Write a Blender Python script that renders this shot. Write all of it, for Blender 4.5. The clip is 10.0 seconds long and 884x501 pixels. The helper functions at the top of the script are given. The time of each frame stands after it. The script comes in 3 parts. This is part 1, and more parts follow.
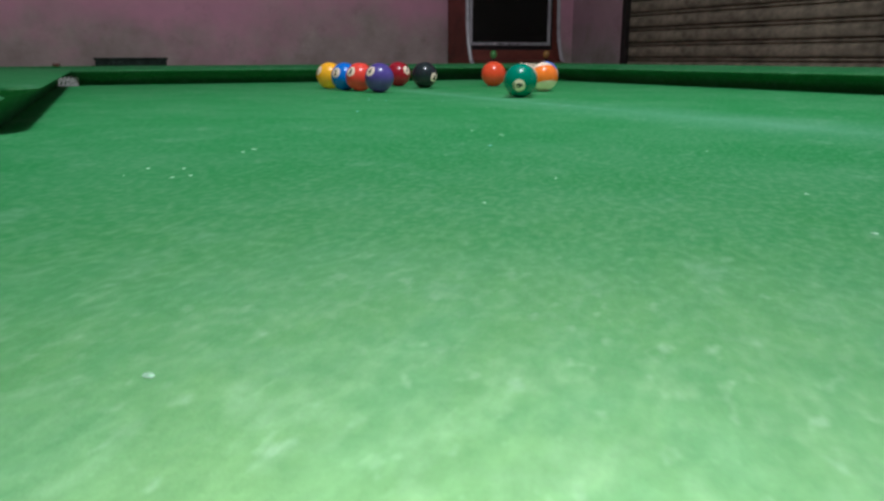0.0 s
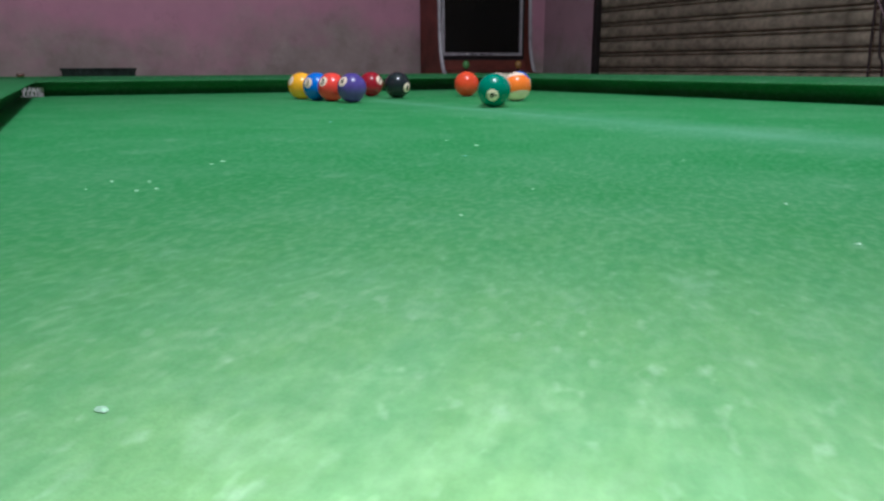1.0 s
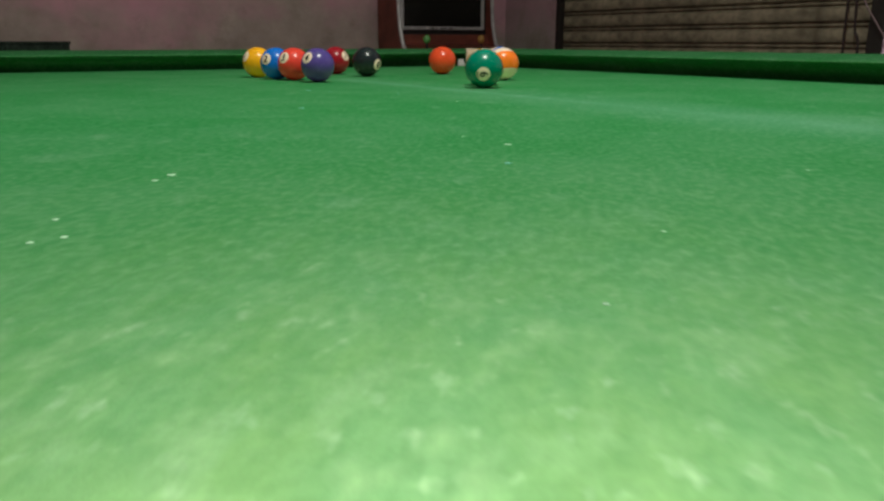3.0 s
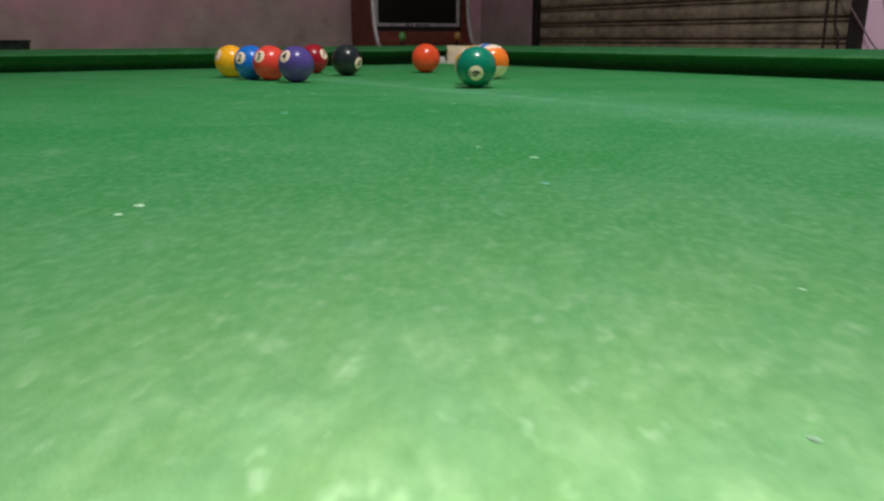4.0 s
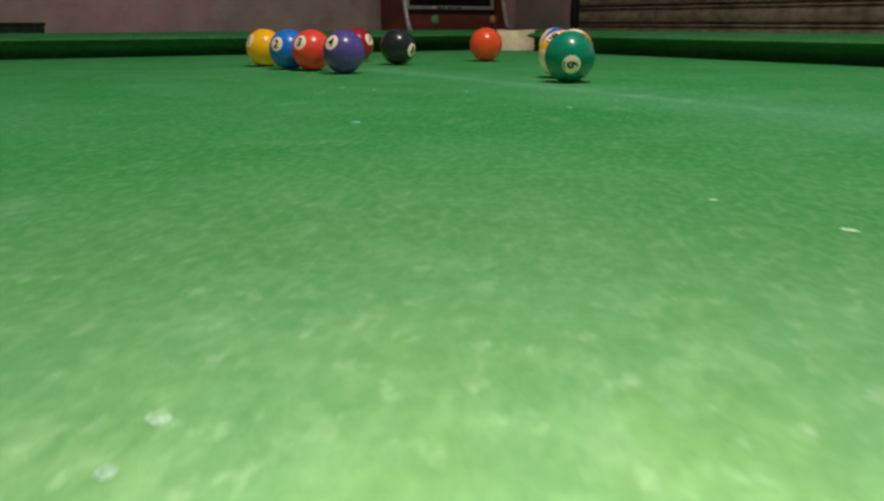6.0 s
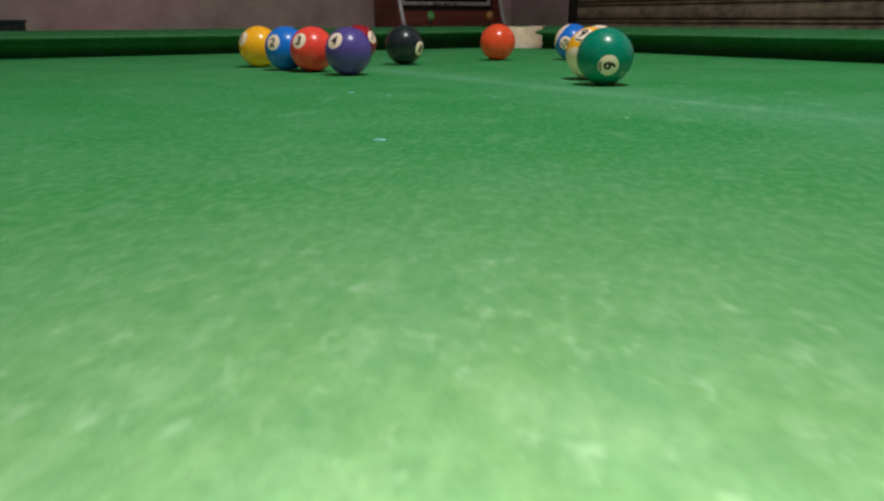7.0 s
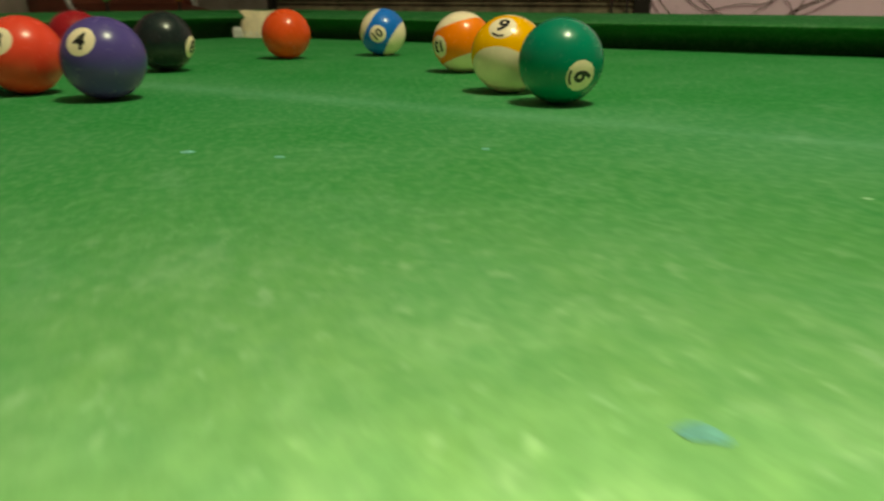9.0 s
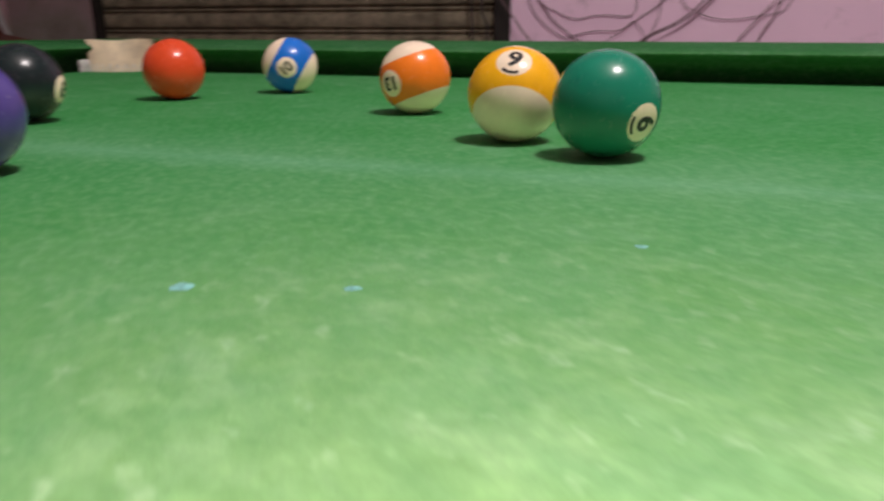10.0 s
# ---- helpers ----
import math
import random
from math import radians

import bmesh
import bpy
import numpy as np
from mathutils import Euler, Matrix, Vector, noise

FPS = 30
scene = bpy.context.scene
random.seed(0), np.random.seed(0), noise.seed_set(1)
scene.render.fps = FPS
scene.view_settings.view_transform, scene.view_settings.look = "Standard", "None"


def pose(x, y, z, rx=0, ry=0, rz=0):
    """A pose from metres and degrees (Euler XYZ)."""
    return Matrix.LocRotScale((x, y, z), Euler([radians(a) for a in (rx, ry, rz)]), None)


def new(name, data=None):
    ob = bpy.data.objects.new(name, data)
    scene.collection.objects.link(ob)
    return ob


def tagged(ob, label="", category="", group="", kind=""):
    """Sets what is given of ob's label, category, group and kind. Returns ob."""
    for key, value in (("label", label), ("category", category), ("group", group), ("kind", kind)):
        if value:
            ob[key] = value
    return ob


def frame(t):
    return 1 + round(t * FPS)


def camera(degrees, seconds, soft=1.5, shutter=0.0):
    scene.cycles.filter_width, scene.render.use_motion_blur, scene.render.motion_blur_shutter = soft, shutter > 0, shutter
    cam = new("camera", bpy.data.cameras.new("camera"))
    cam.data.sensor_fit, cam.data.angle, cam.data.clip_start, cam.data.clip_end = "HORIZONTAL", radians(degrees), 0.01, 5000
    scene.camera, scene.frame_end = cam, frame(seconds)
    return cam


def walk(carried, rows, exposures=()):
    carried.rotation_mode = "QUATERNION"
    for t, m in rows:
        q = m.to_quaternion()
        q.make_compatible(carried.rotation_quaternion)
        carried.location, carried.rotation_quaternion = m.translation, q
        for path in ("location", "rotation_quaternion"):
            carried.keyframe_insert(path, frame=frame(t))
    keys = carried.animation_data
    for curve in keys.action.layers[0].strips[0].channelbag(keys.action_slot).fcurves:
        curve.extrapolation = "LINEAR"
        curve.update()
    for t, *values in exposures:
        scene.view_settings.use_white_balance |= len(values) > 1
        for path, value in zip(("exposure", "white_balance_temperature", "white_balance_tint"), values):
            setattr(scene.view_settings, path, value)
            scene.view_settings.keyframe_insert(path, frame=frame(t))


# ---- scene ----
cam = camera(61.75, 10.0, soft=2.5, shutter=0.5)
ROWS = [
    (0.0, 0.0000, -0.0000, 0.0704, -27.68, -14.76, 0.16),
    (0.2, 0.0001, 0.0062, 0.0707, -28.30, -14.02, 0.16),
    (0.5, 0.0004, 0.0023, 0.0713, -28.39, -13.44, 0.17),
    (0.8, 0.0028, 0.0154, 0.0703, -30.02, -13.77, 0.18),
    (1.0, 0.0045, 0.0102, 0.0696, -29.75, -14.01, 0.19),
    (1.2, 0.0102, 0.0304, 0.0685, -29.40, -16.10, 0.11),
    (1.3, 0.0156, 0.0365, 0.0679, -28.77, -16.40, 0.07),
    (1.5, 0.0230, 0.0600, 0.0668, -31.96, -16.90, 0.00),
    (1.7, 0.0266, 0.0725, 0.0680, -35.46, -16.41, 0.02),
    (1.8, 0.0269, 0.0777, 0.0686, -35.32, -16.42, 0.02),
    (2.0, 0.0282, 0.0979, 0.0698, -33.27, -16.56, 0.04),
    (2.2, 0.0295, 0.1150, 0.0695, -32.77, -16.83, -0.02),
    (2.5, 0.0313, 0.1277, 0.0690, -32.55, -16.27, -0.09),
    (2.7, 0.0366, 0.1462, 0.0690, -33.53, -15.90, -0.06),
    (3.8, 0.0580, 0.2358, 0.0690, -33.12, -15.78, 0.18),
    (4.0, 0.0632, 0.2514, 0.0690, -35.65, -16.08, 0.23),
    (4.2, 0.0652, 0.2712, 0.0690, -34.74, -16.08, 0.14),
    (4.5, 0.0679, 0.2953, 0.0689, -34.96, -15.90, 0.03),
    (4.7, 0.0715, 0.3205, 0.0685, -34.83, -16.05, 0.02),
    (5.0, 0.0779, 0.3561, 0.0680, -33.38, -16.51, 0.01),
    (5.2, 0.0845, 0.3792, 0.0680, -33.22, -17.21, 0.03),
    (5.5, 0.0959, 0.4017, 0.0681, -34.15, -17.03, 0.05),
    (5.7, 0.1032, 0.4214, 0.0679, -34.09, -17.27, 0.07),
    (6.8, 0.1386, 0.5343, 0.0671, -34.91, -16.98, 0.17),
    (7.0, 0.1434, 0.5523, 0.0669, -35.03, -17.47, 0.21),
    (7.2, 0.1521, 0.5828, 0.0678, -36.93, -16.65, 0.12),
    (7.5, 0.1674, 0.6251, 0.0689, -38.34, -16.94, 0.08),
    (7.7, 0.1747, 0.6608, 0.0679, -41.03, -16.99, 0.15),
    (7.8, 0.1838, 0.6784, 0.0675, -42.21, -17.37, 0.18),
    (8.0, 0.1915, 0.7070, 0.0666, -43.90, -18.15, 0.26),
    (8.2, 0.1979, 0.7393, 0.0676, -49.42, -17.85, 0.16),
    (8.3, 0.2068, 0.7487, 0.0685, -52.31, -17.60, 0.11),
    (8.5, 0.2007, 0.7835, 0.0696, -52.70, -18.73, 0.03),
    (8.7, 0.2168, 0.8291, 0.0690, -53.95, -19.21, 0.04),
    (8.8, 0.2234, 0.8567, 0.0691, -55.84, -18.55, -0.00),
    (9.0, 0.2437, 0.9042, 0.0690, -59.52, -18.85, -0.01),
    (9.2, 0.2591, 0.9524, 0.0689, -62.77, -18.79, 0.01),
    (9.3, 0.2680, 0.9740, 0.0691, -65.01, -18.24, 0.01),
    (9.5, 0.2878, 1.0087, 0.0691, -68.11, -17.32, -0.02),
    (9.7, 0.2992, 1.0269, 0.0689, -67.86, -17.29, 0.02),
    (10.0, 0.3204, 1.0560, 0.0690, -72.06, -16.95, 0.08),
]
EXPOSURES = [
    (0.0, -0.29, 5500, 11),
    (0.5, -0.25, 5350, 9),
    (1.0, -0.15, 5350, 15),
    (1.5, -0.37, 6250, -2),
    (2.0, -0.53, 6950, -7),
    (2.5, -0.50, 6250, 3),
    (2.7, -0.51, 6600, -2),
    (3.8, -0.38, 5650, 19),
    (4.0, -0.42, 6150, 12),
    (4.5, -0.45, 7050, -5),
    (5.0, -0.44, 7550, -6),
    (5.5, -0.57, 8100, -14),
    (5.7, -0.55, 6850, 2),
    (6.8, -0.55, 6550, 5),
    (7.0, -0.49, 6200, 9),
    (7.5, -0.52, 6600, 3),
    (8.0, -0.47, 5900, 19),
    (8.5, -0.47, 6950, 0),
    (9.0, -0.64, 9250, -21),
    (9.5, -0.44, 7700, 0),
    (10.0, -0.31, 6550, 23),
]
walk(cam, [(t, pose(x, y, z, 90 + pitch, roll, yaw)) for t, x, y, z, yaw, pitch, roll in ROWS], EXPOSURES)

# ---- light: one shaded lamp over the table, a dim room ----
world = bpy.data.worlds.new("world")
scene.world = world
world.use_nodes = True
world.node_tree.nodes["Background"].inputs[0].default_value = (0.9, 0.95, 1.0, 1)
world.node_tree.nodes["Background"].inputs[1].default_value = 0.02
LAMP = Vector((0.57, 0.68, 1.58))


def lamp(name, kind, m, energy, colour, **sizes):
    data = bpy.data.lights.new(name, kind)
    data.energy, data.color = energy, colour
    for key, value in sizes.items():
        if key == "radius":
            data.shadow_soft_size = value
    ob = new(name, data)
    ob.matrix_world = m
    return ob


lamp("bulb_light", "POINT", Matrix.Translation(LAMP), 112, (1.0, 0.97, 0.9), radius=0.10)

# ---- materials ----
# corners of the playing field, a little out of square: south-west, south-east, north-east, north-west
CORNERS = [Vector((-0.119, -0.65)), Vector((1.328, -0.65)), Vector((1.328, 1.985)), Vector((0.047, 2.12))]
LINE_X = 0.665


def material(name, rough=0.5, metal=0.0, spec=0.5):
    m = bpy.data.materials.new(name)
    m.use_nodes = True
    b = m.node_tree.nodes["Principled BSDF"]
    b.inputs["Roughness"].default_value, b.inputs["Metallic"].default_value = rough, metal
    b.inputs["Specular IOR Level"].default_value = spec
    return m, m.node_tree, b


def node(tree, kind, **values):
    n = tree.nodes.new(kind)
    for key, value in values.items():
        if key in n.inputs:
            n.inputs[key].default_value = value
    return n


def noise_of(tree, scale, detail=4.0, rough=0.6, source="Object", stretch=None):
    co = tree.nodes.new("ShaderNodeTexCoord")
    out = co.outputs[source]
    if stretch:
        mp = node(tree, "ShaderNodeMapping")
        mp.vector_type = "TEXTURE"
        mp.inputs["Scale"].default_value = stretch[:3]
        mp.inputs["Rotation"].default_value = (0, 0, stretch[3] if len(stretch) > 3 else 0)
        tree.links.new(out, mp.inputs["Vector"])
        out = mp.outputs["Vector"]
    n = node(tree, "ShaderNodeTexNoise", Scale=scale, Detail=detail, Roughness=rough)
    tree.links.new(out, n.inputs["Vector"])
    return n.outputs["Fac"]


def ramp(tree, fac, stops):
    r = tree.nodes.new("ShaderNodeValToRGB")
    el = r.color_ramp.elements
    while len(el) < len(stops):
        el.new(0.5)
    for e, (pos, col) in zip(el, stops):
        e.position, e.color = pos, (*col, 1) if len(col) == 3 else col
    tree.links.new(fac, r.inputs[0])
    return r.outputs[0]


def blend(tree, fac, a, b, mode="MIX"):
    x = tree.nodes.new("ShaderNodeMix")
    x.data_type, x.blend_type = "RGBA", mode
    for sock, value in ((x.inputs[0], fac), (x.inputs[6], a), (x.inputs[7], b)):
        if hasattr(value, "links") or hasattr(value, "is_linked"):
            tree.links.new(value, sock)
        else:
            sock.default_value = value if isinstance(value, float) else (*value, 1)
    return x.outputs[2]


def relief(tree, bsdf, fac, strength, distance):
    b = node(tree, "ShaderNodeBump", Strength=strength, Distance=distance)
    tree.links.new(fac, b.inputs["Height"])
    tree.links.new(b.outputs[0], bsdf.inputs["Normal"])
    return b.outputs[0]


def plain(name, colour, rough=0.5, metal=0.0, spread=0.25, scale=30.0, bump=0.0, spec=0.5):
    """A surface of one colour with grain at two scales."""
    m, t, b = material(name, rough, metal, spec)
    dark = tuple(c * (1 - spread) for c in colour)
    light = tuple(min(1, c * (1 + spread)) for c in colour)
    fine = ramp(t, noise_of(t, scale), [(0.3, dark), (0.7, light)])
    wide = ramp(t, noise_of(t, scale / 9), [(0.35, (1 - spread, 1 - spread, 1 - spread)), (0.65, (1, 1, 1))])
    t.links.new(blend(t, 1.0, fine, wide, "MULTIPLY"), b.inputs["Base Color"])
    if bump:
        relief(t, b, noise_of(t, scale * 3), bump, 0.002)
    return m


def math_of(tree, operation, a, b):
    n = tree.nodes.new("ShaderNodeMath")
    n.operation = operation
    for sock, value in ((n.inputs[0], a), (n.inputs[1], b)):
        if isinstance(value, float):
            sock.default_value = value
        else:
            tree.links.new(value, sock)
    return n.outputs[0]


def span(tree, value, a, b, c, d):
    """value from a..b carried to c..d, held at the ends."""
    n = node(tree, "ShaderNodeMapRange")
    for key, v in zip(("From Min", "From Max", "To Min", "To Max"), (a, b, c, d)):
        n.inputs[key].default_value = v
    tree.links.new(value, n.inputs["Value"])
    return n.outputs[0]


LAY = (1.0, 1.75, 1.0, -0.75)   # the nap is brushed slantwise down the table


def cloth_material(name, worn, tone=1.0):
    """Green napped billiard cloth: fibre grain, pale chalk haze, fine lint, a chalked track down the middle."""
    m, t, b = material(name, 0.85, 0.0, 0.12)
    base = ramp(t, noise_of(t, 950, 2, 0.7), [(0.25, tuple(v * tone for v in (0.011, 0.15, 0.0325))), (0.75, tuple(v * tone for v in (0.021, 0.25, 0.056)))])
    mid = ramp(t, noise_of(t, 240, 3, 0.55, stretch=LAY), [(0.44, (0, 0, 0)), (0.74, (1, 1, 1))])
    haze = blend(t, mid, base, blend(t, 0.15 * worn, base, (0.40, 0.62, 0.40)))
    wide = ramp(t, noise_of(t, 70, 4, 0.6, stretch=LAY), [(0.52, (0, 0, 0)), (0.80, (1, 1, 1))])
    haze = blend(t, wide, haze, blend(t, 0.08 * worn, haze, (0.46, 0.66, 0.46)))
    broad = ramp(t, noise_of(t, 9, 3, 0.5), [(0.40, (0, 0, 0)), (0.70, (1, 1, 1))])
    haze = blend(t, broad, haze, blend(t, 0.06 * worn, haze, (0.40, 0.62, 0.46)))
    lint = ramp(t, noise_of(t, 260, 1, 0.4, stretch=LAY), [(0.735, (0, 0, 0)), (0.77, (1, 1, 1))])
    colour = blend(t, lint, haze, blend(t, 0.05 * worn, haze, (0.60, 0.78, 0.62)))
    # sparse pale smudges of old chalk
    smudge = ramp(t, noise_of(t, 34, 4, 0.62, stretch=LAY), [(0.58, (0, 0, 0)), (0.76, (1, 1, 1))])
    colour = blend(t, smudge, colour, blend(t, 0.09 * worn, colour, (0.56, 0.78, 0.66)))
    if worn > 0.5:
        # chalked track: how far from the line, softened and broken up by noise
        geo = t.nodes.new("ShaderNodeNewGeometry")
        sep = t.nodes.new("ShaderNodeSeparateXYZ")
        t.links.new(geo.outputs["Position"], sep.inputs[0])
        off = math_of(t, "SUBTRACT", sep.outputs[0], LINE_X)
        off = math_of(t, "ABSOLUTE", off, 0.0)
        off = math_of(t, "ADD", off, math_of(t, "MULTIPLY", math_of(t, "SUBTRACT", noise_of(t, 24, 4), 0.5), 0.02))
        core = span(t, off, 0.0, 0.036, 0.68, 0.0)
        ends = math_of(t, "MULTIPLY", span(t, sep.outputs[1], 0.25, 0.5, 0.0, 1.0), span(t, sep.outputs[1], 1.40, 1.50, 1.0, 0.0))
        glow = math_of(t, "MULTIPLY", span(t, off, 0.0, 0.12, 0.7, 0.0), span(t, sep.outputs[1], 0.55, 1.25, 1.0, 0.25))
        track = math_of(t, "MULTIPLY", math_of(t, "MAXIMUM", core, glow), ends)
        colour = blend(t, math_of(t, "MULTIPLY", track, 0.17), colour, (0.42, 0.72, 0.64))
    t.links.new(colour, b.inputs["Base Color"])
    n = relief(t, b, noise_of(t, 500, 4, 0.7), 0.3, 0.0008)
    # broad pale gloss where the cloth is looked down on, standing for torch light
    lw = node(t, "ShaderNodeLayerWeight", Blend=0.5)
    torch_sheen = math_of(t, "POWER", span(t, lw.outputs["Facing"], 0.40, 0.90, 1.0, 0.0), 1.5)
    torch_sheen = math_of(t, "MULTIPLY", torch_sheen, span(t, lw.outputs["Facing"], 0.12, 0.40, 0.10, 1.0))
    torch_sheen = math_of(t, "MULTIPLY", torch_sheen, 0.81 if worn > 0.5 else 0.05)
    torch_sheen = math_of(t, "MULTIPLY", torch_sheen, span(t, noise_of(t, 105, 2.5, 0.55, stretch=LAY), 0.36, 0.72, 0.91, 1.22))
    torch_sheen = math_of(t, "MULTIPLY", torch_sheen, span(t, noise_of(t, 330, 2, 0.6, stretch=LAY), 0.30, 0.70, 0.91, 1.08))
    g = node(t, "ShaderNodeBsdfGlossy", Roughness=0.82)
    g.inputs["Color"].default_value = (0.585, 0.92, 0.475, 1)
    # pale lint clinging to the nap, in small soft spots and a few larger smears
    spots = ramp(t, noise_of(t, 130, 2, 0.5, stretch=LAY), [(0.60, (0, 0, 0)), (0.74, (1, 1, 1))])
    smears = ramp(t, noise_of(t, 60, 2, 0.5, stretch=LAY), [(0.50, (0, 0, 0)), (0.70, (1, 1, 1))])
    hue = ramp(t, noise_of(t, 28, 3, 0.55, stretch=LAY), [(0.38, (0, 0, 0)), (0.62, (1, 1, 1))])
    torch_sheen = math_of(t, "MULTIPLY", torch_sheen, span(t, noise_of(t, 130, 2, 0.5, stretch=LAY), 0.57, 0.72, 1.0, 1.15))
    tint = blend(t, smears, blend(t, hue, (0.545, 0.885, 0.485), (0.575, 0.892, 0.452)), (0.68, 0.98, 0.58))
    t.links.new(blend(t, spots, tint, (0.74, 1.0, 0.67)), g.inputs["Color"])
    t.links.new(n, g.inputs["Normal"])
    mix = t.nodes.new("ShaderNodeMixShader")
    t.links.new(torch_sheen, mix.inputs[0])
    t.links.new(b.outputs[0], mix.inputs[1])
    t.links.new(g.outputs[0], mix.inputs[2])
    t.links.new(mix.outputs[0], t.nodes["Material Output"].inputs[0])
    return m


def wall_material(name, pink, grey, top, seed, low=0.8):
    """Distempered plaster: pink wash, rubbed away to grey render low down, with stains."""
    m, t, b = material(name, 0.9, 0.0, 0.2)
    co = t.nodes.new("ShaderNodeTexCoord")
    sep = t.nodes.new("ShaderNodeSeparateXYZ")
    t.links.new(co.outputs["Object"], sep.inputs[0])
    wash = ramp(t, noise_of(t, 3.1 + seed, 6, 0.62), [(0.3, tuple(c * low for c in pink)), (0.7, pink)])
    bare = ramp(t, noise_of(t, 5.0 + seed, 7, 0.65), [(0.3, tuple(c * 0.7 for c in grey)), (0.7, tuple(c * 1.2 for c in grey))])
    edge = t.nodes.new("ShaderNodeMath")
    edge.operation = "MULTIPLY_ADD"
    t.links.new(noise_of(t, 2.2 + seed, 5, 0.6), edge.inputs[0])
    edge.inputs[1].default_value = 0.9
    t.links.new(sep.outputs[2], edge.inputs[2])
    worn = ramp(t, edge.outputs[0], [(max(0.0, top - 0.12), (1, 1, 1)), (min(1.0, top + 0.14), (0, 0, 0))])
    colour = blend(t, worn, wash, bare)
    stain = ramp(t, noise_of(t, 7.5, 5, 0.7), [(0.58, (0, 0, 0)), (0.76, (1, 1, 1))])
    colour = blend(t, stain, colour, blend(t, 0.35, colour, (0.10, 0.08, 0.07)))
    t.links.new(colour, b.inputs["Base Color"])
    relief(t, b, noise_of(t, 60, 6, 0.7), 0.4, 0.004)
    return m


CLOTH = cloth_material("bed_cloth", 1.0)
# less worn rail cloth, with the cushions' shade put into its darkened green
RAIL_CLOTH_SHADED = cloth_material("rail_cloth_shaded", 0.5, 0.54)
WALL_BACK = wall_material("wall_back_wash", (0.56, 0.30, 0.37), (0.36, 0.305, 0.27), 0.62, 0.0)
# side wall's pink raised near white, so the colour carries light it lacks
WALL_SIDE_LIT = wall_material("wall_side_lit_wash", (0.97, 0.70, 0.88), (0.74, 0.60, 0.65), 0.05, 1.7, 0.96)
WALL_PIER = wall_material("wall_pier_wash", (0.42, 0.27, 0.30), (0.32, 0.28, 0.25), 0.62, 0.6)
CONCRETE = plain("floor_concrete", (0.20, 0.19, 0.18), 0.85, scale=14, bump=0.3)
CEILING = plain("ceiling_paint", (0.55, 0.53, 0.50), 0.9, scale=6)
WOOD = plain("dark_table_wood", (0.10, 0.045, 0.022), 0.45, scale=25)
LEATHER = plain("pocket_leather", (0.78, 0.66, 0.46), 0.55, scale=45, spread=0.2, bump=0.12)
STRING = plain("white_string", (0.75, 0.73, 0.70), 0.8, scale=200)
SHUTTER = plain("shutter_steel", (0.27, 0.235, 0.163), 0.8, 0.0, scale=20, spread=0.4, bump=0.2, spec=0.15)
DARK_STEEL = plain("guide_steel", (0.022, 0.018, 0.015), 0.6, 0.2, scale=30)
CABINET = plain("cabinet_red_board", (0.17, 0.045, 0.028), 0.5, scale=12, spread=0.35)
BLACK = plain("black_board", (0.012, 0.012, 0.012), 0.5, scale=40)
GREY_TRIM = plain("grey_trim", (0.42, 0.42, 0.42), 0.4, 0.2, scale=40)
GLASS = plain("screen_glass", (0.006, 0.007, 0.007), 0.15, scale=10)
CABLE = plain("cable_dark", (0.15, 0.08, 0.09), 0.5, scale=60)
CABLE_BLACK = plain("cable_black", (0.03, 0.022, 0.02), 0.5, scale=60)
CHALK_WHITE = plain("chalk_white", (0.48, 0.80, 0.52), 0.95, scale=400)
CHALK_BLUE = plain("chalk_blue", (0.22, 0.56, 0.52), 0.95, scale=400)
BOARD = plain("board_paint", (0.035, 0.055, 0.042), 0.95, scale=120, spread=0.5, spec=0.05)


def ball_material(name, colour):
    """Cast phenolic resin: smooth, glossy, a little scuffed."""
    m, t, b = material(name, 0.2, 0.0, 0.38)
    tone = ramp(t, noise_of(t, 45, 4), [(0.35, tuple(c * 0.86 for c in colour)), (0.7, colour)])
    t.links.new(tone, b.inputs["Base Color"])
    rr = ramp(t, noise_of(t, 160, 4), [(0.35, (0.18, 0.18, 0.18)), (0.75, (0.32, 0.32, 0.32))])
    t.links.new(rr, b.inputs["Roughness"])
    return m


IVORY = ball_material("ball_ivory", (0.95, 0.78, 0.60))
INK = ball_material("ball_ink", (0.02, 0.02, 0.022))


# ---- builders ----
def mesh_of(name, bm, *mats, smooth=False):
    me = bpy.data.meshes.new(name)
    bmesh.ops.recalc_face_normals(bm, faces=bm.faces)
    bm.to_mesh(me)
    bm.free()
    for mt in mats:
        me.materials.append(mt)
    if smooth:
        me.polygons.foreach_set("use_smooth", [True] * len(me.polygons))
        me.set_sharp_from_angle(angle=radians(40))
    return me


def part(name, bm, mat, parent=None, label="", smooth=False):
    ob = new(name, mesh_of(name, bm, mat, smooth=smooth))
    if parent:
        ob.parent = parent
    return tagged(ob, label) if label else ob


def empty(name, at):
    ob = new(name)
    ob.matrix_world = Matrix.Translation(at)
    ob.empty_display_size = 0.1
    bpy.context.view_layer.update()
    return ob


def box(x0, y0, z0, x1, y1, z1, bevel=0.0, bm=None):
    bm = bm or bmesh.new()
    m = Matrix.LocRotScale(((x0 + x1) / 2, (y0 + y1) / 2, (z0 + z1) / 2), None, (x1 - x0, y1 - y0, z1 - z0))
    made = bmesh.ops.create_cube(bm, size=1, matrix=m)
    if bevel:
        edges = list({e for v in made["verts"] for e in v.link_edges})
        bmesh.ops.bevel(bm, geom=edges, offset=bevel, segments=2, profile=0.5, affect="EDGES")
    return bm


